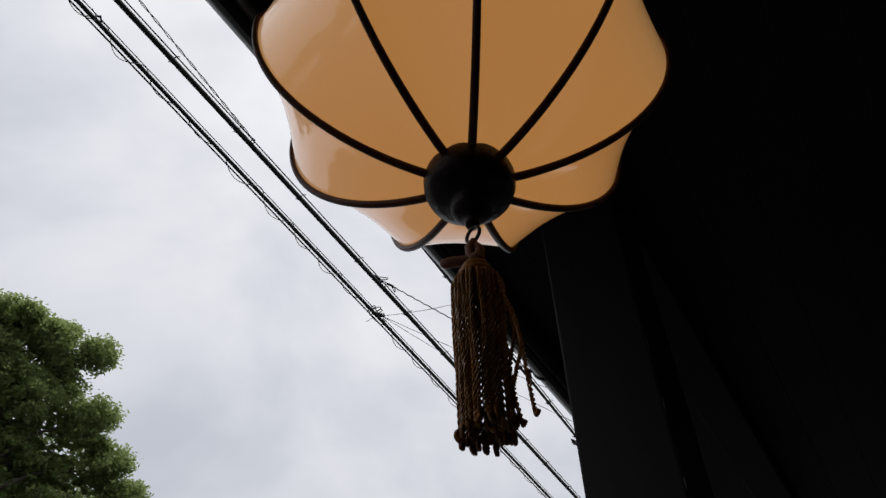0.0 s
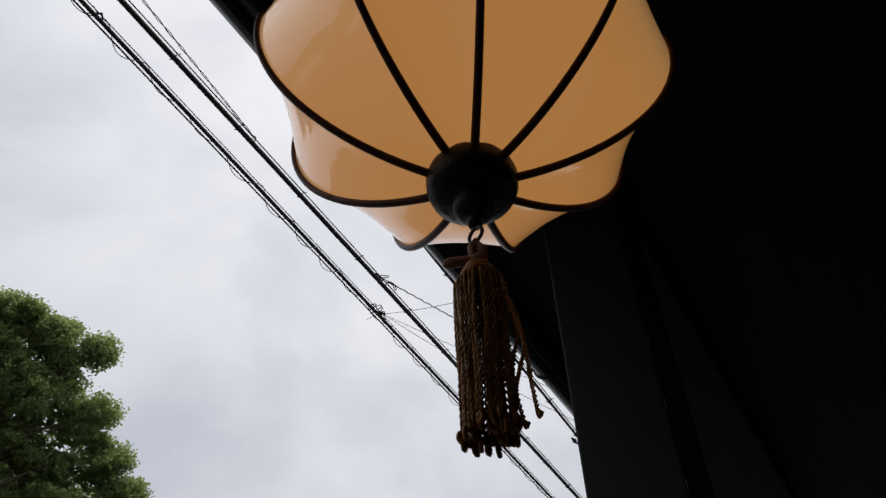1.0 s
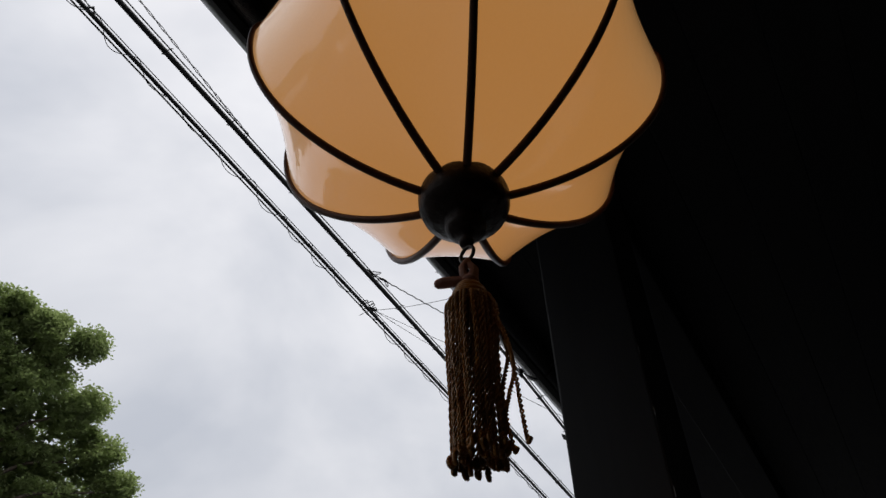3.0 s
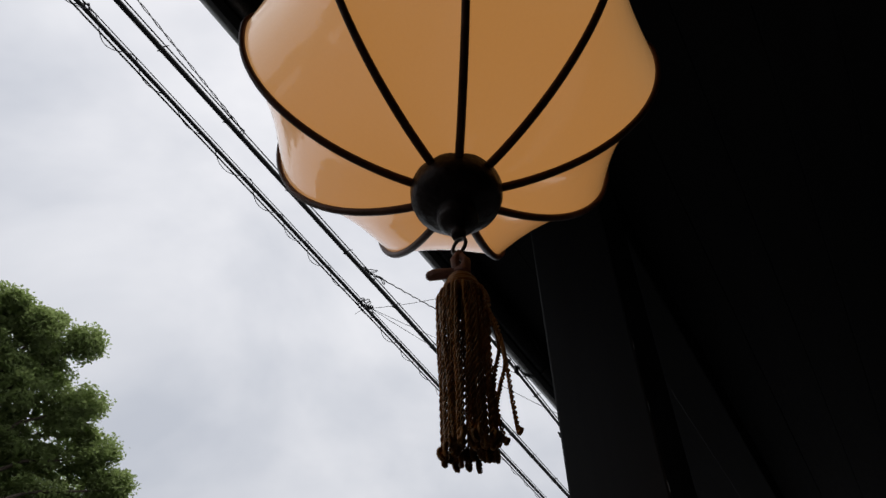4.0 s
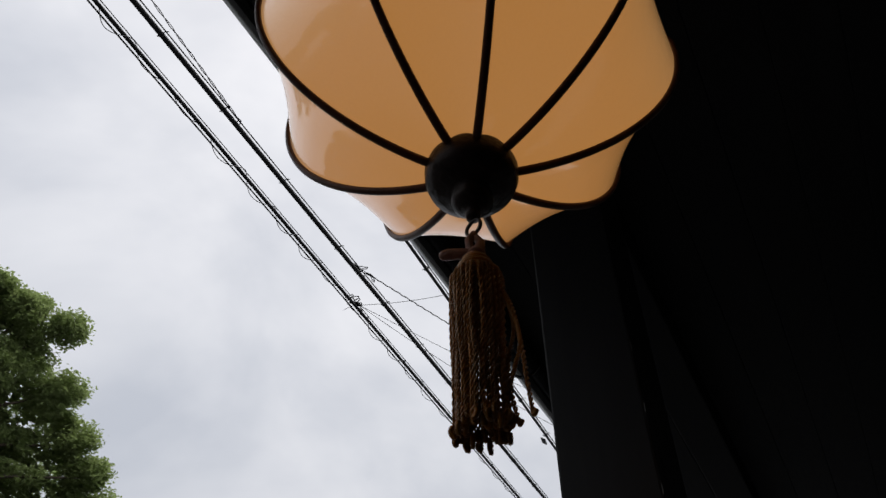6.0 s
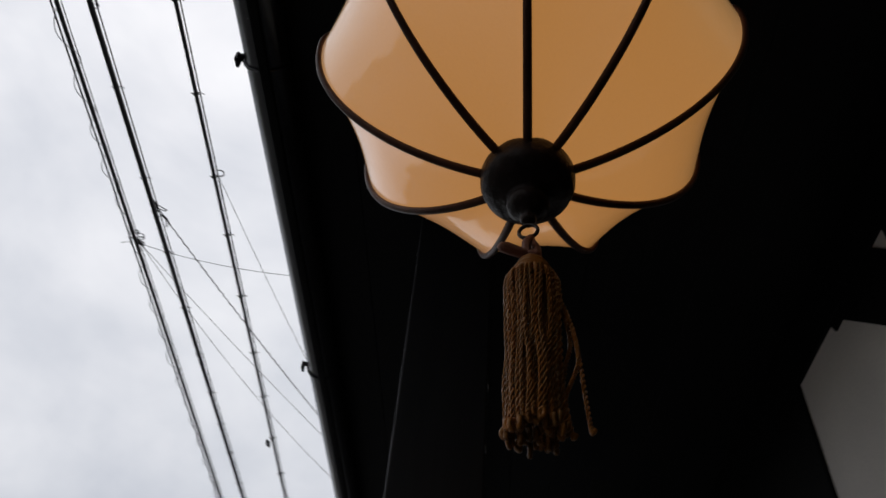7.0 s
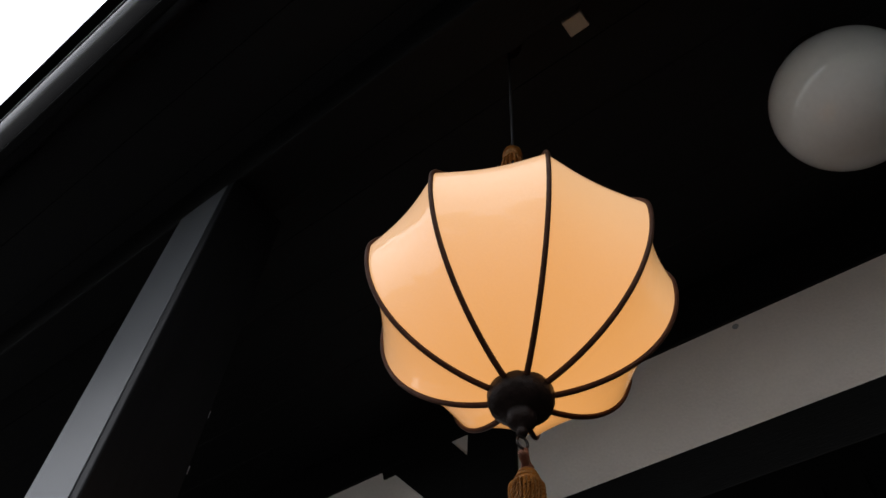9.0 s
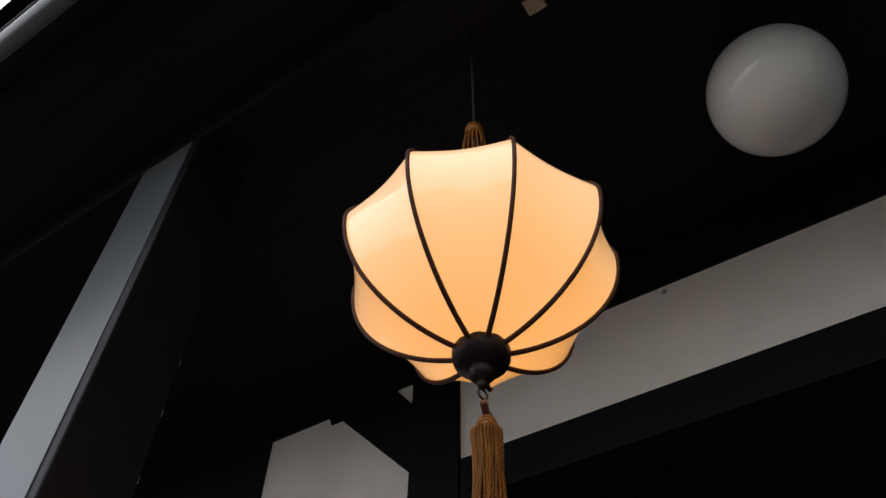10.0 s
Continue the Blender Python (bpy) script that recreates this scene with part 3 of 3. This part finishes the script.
def cable_clamp(at, sleeves, loops, seed):
    """A joint on a cable: splice sleeves (from, to, radius) and loose loops of wire (foot, reach, width)."""
    rr = random.Random(seed)
    at = Vector(at)
    e = thing("cable_clamp", at, "dark cable joint with loose loops of wire on the street cable", "cable joint", "cable joints")
    for a, b, r in sleeves:
        a, b = Vector(a), Vector(b)
        bm = bmesh.new()
        tube(bm, [a, a.lerp(b, 0.12), a.lerp(b, 0.5) + Vector((0.002, 0, 0.003)), a.lerp(b, 0.88), b], [r * 0.5, r, r * 1.05, r, r * 0.45], 9)
        part("sleeve", bm, cable_rubber, e)
    for foot, reach, width in loops:
        foot, reach = Vector(foot), Vector(reach)
        side = Vector((-reach.y, reach.x, 0)).normalized() * width
        bm = bmesh.new()
        pts = []
        for i in range(19):
            a = -0.35 + (2 * math.pi + 0.7) * i / 18
            pts.append(foot + reach * (0.5 - 0.5 * math.cos(a)) + side * math.sin(a) * (0.75 + 0.25 * math.cos(a)) + Vector((0, 0, 0.004 * math.sin(3 * a + seed) + rr.uniform(-0.001, 0.001))))
        tube(bm, pts, 0.0043, 6)
        part("wire_loop", bm, cable_rubber, e)
    return e


cable_clamp((-2.68, 3.5, 6.14), (((-0.012, -0.085, 0), (0.0, 0.005, 0), 0.010), ((-0.035, 0.01, -0.01), (0.01, 0.03, 0), 0.008), ((0.022, 0.07, 0), (0.052, 0.14, 0), 0.0105),
            ((-0.02, 0.08, -0.01), (-0.008, 0.095, -0.01), 0.011)),
            (((0.0, -0.02, 0), (0.07, 0.04, 0), 0.022), ((-0.01, 0.0, 0), (-0.045, 0.05, 0), 0.012), ((0.045, 0.13, 0), (-0.02, 0.07, 0), 0.012), ((0.0, 0.02, 0), (0.03, 0.06, 0), 0.014)), 4)
cable_clamp((-2.88, 3.72, 6.03), (((-0.025, -0.10, 0), (0.0, -0.02, 0.005), 0.010), ((-0.03, 0.0, 0), (0.012, 0.085, 0), 0.013), ((0.0, 0.03, 0.01), (0.035, 0.10, 0), 0.009), ((-0.01, 0.11, 0), (-0.008, 0.17, 0), 0.010)),
            (((0.0, -0.06, 0), (0.045, 0.0, 0), 0.02), ((0.02, -0.02, 0), (0.055, 0.0, 0), 0.026), ((0.0, 0.02, 0), (0.062, 0.0, 0.01), 0.022), ((0.01, 0.06, 0), (0.04, 0.01, 0), 0.026),
             ((-0.02, -0.03, 0), (-0.04, 0.05, 0), 0.018), ((-0.01, 0.06, 0), (0.05, 0.03, 0), 0.018)), 9)
bm = bmesh.new()
tube(bm, [LOOP_3 + Vector((0.02 + 0.028 * math.sin(a), 0.028 * math.cos(a) - 0.02, 0)) for a in np.linspace(0, 3.6, 14)], 0.005, 6)
tagged(part("wire_hook", bm, steel_wire), "small bent wire hook on the street cable", "hook")
bm = bmesh.new()
box(bm, -0.03, 0.03, -0.055, 0.055, -0.012, 0.0, bevel=0.004)
tag = tagged(part("cable_tag", bm, cable_rubber), "small dark tag hanging from the street cable", "tag")
tag.matrix_world = pose(-2.255, 6.6, 5.985, 0, 35, 12)


def utility_pole(x, y):
    e = thing("utility_pole", (x, y, 0), "grey concrete utility pole that carries the street cables", "utility pole", "utility poles")
    bm = bmesh.new()
    turned(bm, [(0.17, 0.0), (0.16, 4), (0.14, 9), (0.12, 12.6), (0.1, 12.7)], 24)
    part("pole", bm, porcelain, e)
    for z in (5.93, 6.03, 11.93):
        bm = bmesh.new()
        box(bm, -0.9, 1.0, -0.2, 0.2, z - 0.05, z + 0.05, bevel=0.006)
        part("crossarm", bm, steel_wire, e)
    return e


utility_pole(-3.3, 38.0)
utility_pole(-2.9, -8.2)

# high wires further off over the street
def high_wire(x, y_a, y_b, z, r):
    bm = bmesh.new()
    tube(bm, between((x, y_a, z), (x - 0.03, y_b, z), 20), r, 6)
    return tagged(part("high_wire", bm, cable_rubber), "thin high electric wire over the street", "wire", "high wires")


for x, z in ((-3.57, 12.0), (-3.51, 12.02), (-3.45, 12.0), (-3.37, 12.03), (-3.08, 12.0), (-2.97, 12.0)):
    high_wire(x, -8.2, 38, z, 0.0095 if x < -3.3 else 0.0065)

bm = bmesh.new()
for dx in (-0.12, 0.12):
    tube(bm, [(dx, -0.09, 0), (dx, 0.09, 0)], 0.035, 8)
tube(bm, [(-0.13, 0, 0), (0.13, 0, 0)], 0.02, 8)
spacer = tagged(part("wire_spacer", bm, porcelain), "grey spacer holding two high wires apart", "spacer")
spacer.location = (-3.47, 11.1, 12.0)
for x, y, z in ((-2.98, 6.8, 12.0), (-3.09, 15.6, 12.0), (-3.09, 16.7, 12.0)):
    bm = bmesh.new()
    turned(bm, [(0.0, -0.09), (0.05, -0.08), (0.075, -0.04), (0.05, -0.01), (0.07, 0.02), (0.04, 0.06), (0.015, 0.08), (0.0, 0.085)], 18)
    ob = tagged(part("insulator", bm, porcelain), "grey porcelain insulator on a high wire", "insulator", "insulators")
    ob.matrix_world = pose(x, y, z, 90)

# ---- tree ----
tree = thing("tree", (-14.46, 6.20, 0.0), "leafy green broadleaf tree with dense crown", "tree")
bm = bmesh.new()
tube(bm, [(0, 0, 0), (0.05, 0.02, 2), (-0.05, 0.1, 4), (0.0, 0.2, 6.5), (0.1, 0.3, 9), (0.0, 0.4, 11.5)], [0.32, 0.26, 0.23, 0.19, 0.12, 0.03], 12)
part("trunk", bm, bark, tree)
CLUMPS = [(-13.43, 5.63, 11.83, 0.87), (-13.16, 6.2, 11.95, 0.67), (-12.98, 6.31, 11.77, 0.46), (-12.57, 7.08, 11.72, 0.47), (-13.62, 6.99, 11.17, 0.84),
          (-13.8, 6.35, 10.72, 1.08), (-13.08, 7.72, 10.67, 0.68), (-14.13, 7.79, 10.24, 1.25), (-13.56, 8.71, 10.11, 0.69), (-14.44, 7.22, 9.55, 1.23),
          (-13.2, 9.23, 9.51, 0.55), (-14.24, 5.32, 11.11, 1.36), (-14.92, 6.21, 9.71, 1.92), (-14.45, 8.81, 9.48, 1.41), (-13.71, 9.89, 8.96, 0.98),
          (-14.97, 7.92, 8.3, 1.79), (-13.15, 9.95, 8.72, 0.55)]
for cx, cy, cz, r in CLUMPS:
    bm = bmesh.new()
    c = Vector((cx + 14.3, cy - 6.2, cz))
    root = Vector((0, 0.2, max(4.0, cz - 1.6)))
    mid = root.lerp(c, 0.5) + Vector((0.1, -0.1, 0.25))
    tube(bm, [root, mid, c, c + Vector((0.1, 0.15, r * 0.6))], [0.07, 0.035, 0.016, 0.005], 7)
    part("limb", bm, bark, tree)
rng = random.Random(3)
verts, faces = [], []


def leaves(base, spread, count, size):
    for _ in range(count):
        p = base + Vector((rng.gauss(0, spread), rng.gauss(0, spread), rng.gauss(0, spread * 0.55)))
        u = Vector((rng.gauss(0, 1), rng.gauss(0, 1), rng.gauss(0, 0.45))).normalized()
        w = u.cross(Vector((rng.gauss(0, 0.5), rng.gauss(0, 0.5), 1))).normalized()
        s = size * rng.uniform(0.7, 1.25)
        i = len(verts)
        verts.extend([tuple(p - u * s), tuple(p + w * s * 0.55 + Vector((0, 0, 0.01))), tuple(p + u * s), tuple(p - w * s * 0.55)])
        faces.append((i, i + 1, i + 2, i + 3))


for cx, cy, cz, r in CLUMPS:
    centre = Vector((cx + 14.3, cy - 6.2, cz))
    boughs = 6 + int(9 * r * r)
    for b in range(boughs):
        d = Vector((rng.gauss(0, 1), rng.gauss(0, 1), rng.gauss(0, 0.9) + 0.15)).normalized()
        rb = rng.uniform(0.17, 0.42)
        c2 = centre + d * max(0.05, r - rb) * rng.uniform(0.7, 1.06)
        for _ in range(46):
            e = Vector((rng.gauss(0, 1), rng.gauss(0, 1), rng.gauss(0, 0.6) + 0.35)).normalized()
            e.z *= 0.75
            leaves(c2 + e * rb * rng.choice((0.7, 0.85, 1.0, 1.0, 1.2)) * rng.uniform(0.85, 1.1), 0.07, rng.randint(8, 14), 0.043)
    for _ in range(int(60 * r * r)):
        e = Vector((rng.gauss(0, 1), rng.gauss(0, 1), rng.gauss(0, 1))).normalized()
        leaves(centre + e * r * 0.68 * rng.random() ** 0.5 + Vector((0, 0, -0.1 * r)), 0.03, 7, 0.11)
me = bpy.data.meshes.new("crown")
me.from_pydata(verts, [], faces)
me.materials.append(leaf)
crown = new("crown", me)
crown.parent = tree
tagged(crown, "dense small green leaves", kind="stuff")

# unseen trees added along the street, lower ones in front, to block low sky
for x, y, turn in ((-14.0, -2.0, 40), (-13.0, -6.5, 150), (-14.0, -11.0, 260), (-13.0, -16.0, 80), (-15.0, -22.0, 10)):
    copy_thing(tree, pose(x, y, -1.0, 0, 0, turn) @ Matrix.Scale(0.62, 4))
for i, (x, y) in enumerate(((-10.5, -1.5), (-10.0, -4.5), (-10.8, -7.5), (-10.0, -10.5), (-10.5, -14.0), (-9.5, -18.0))):
    copy_thing(tree, pose(x, y, -1.2, 0, 0, 67 * i) @ Matrix.Scale(0.46, 4))
# smallest unseen copies close horizon gaps in the skylight and the reflections
for i, (x, y) in enumerate(((-17.0, 12.0), (-14.2, 19.5), (-13.5, 26.0), (-10.5, 33.0), (-5.5, 44.0), (-15.0, -30.0), (-9.0, -38.0), (-9.0, 0.5), (-8.6, -2.8), (-9.0, -6.0),
                            (-8.8, -9.2), (-11.5, 3.5), (-12.0, 7.0), (-12.5, 10.5), (-12.5, 15.0))):
    copy_thing(tree, pose(x, y, -1.0, 0, 0, 53 * i) @ Matrix.Scale(0.38, 4))
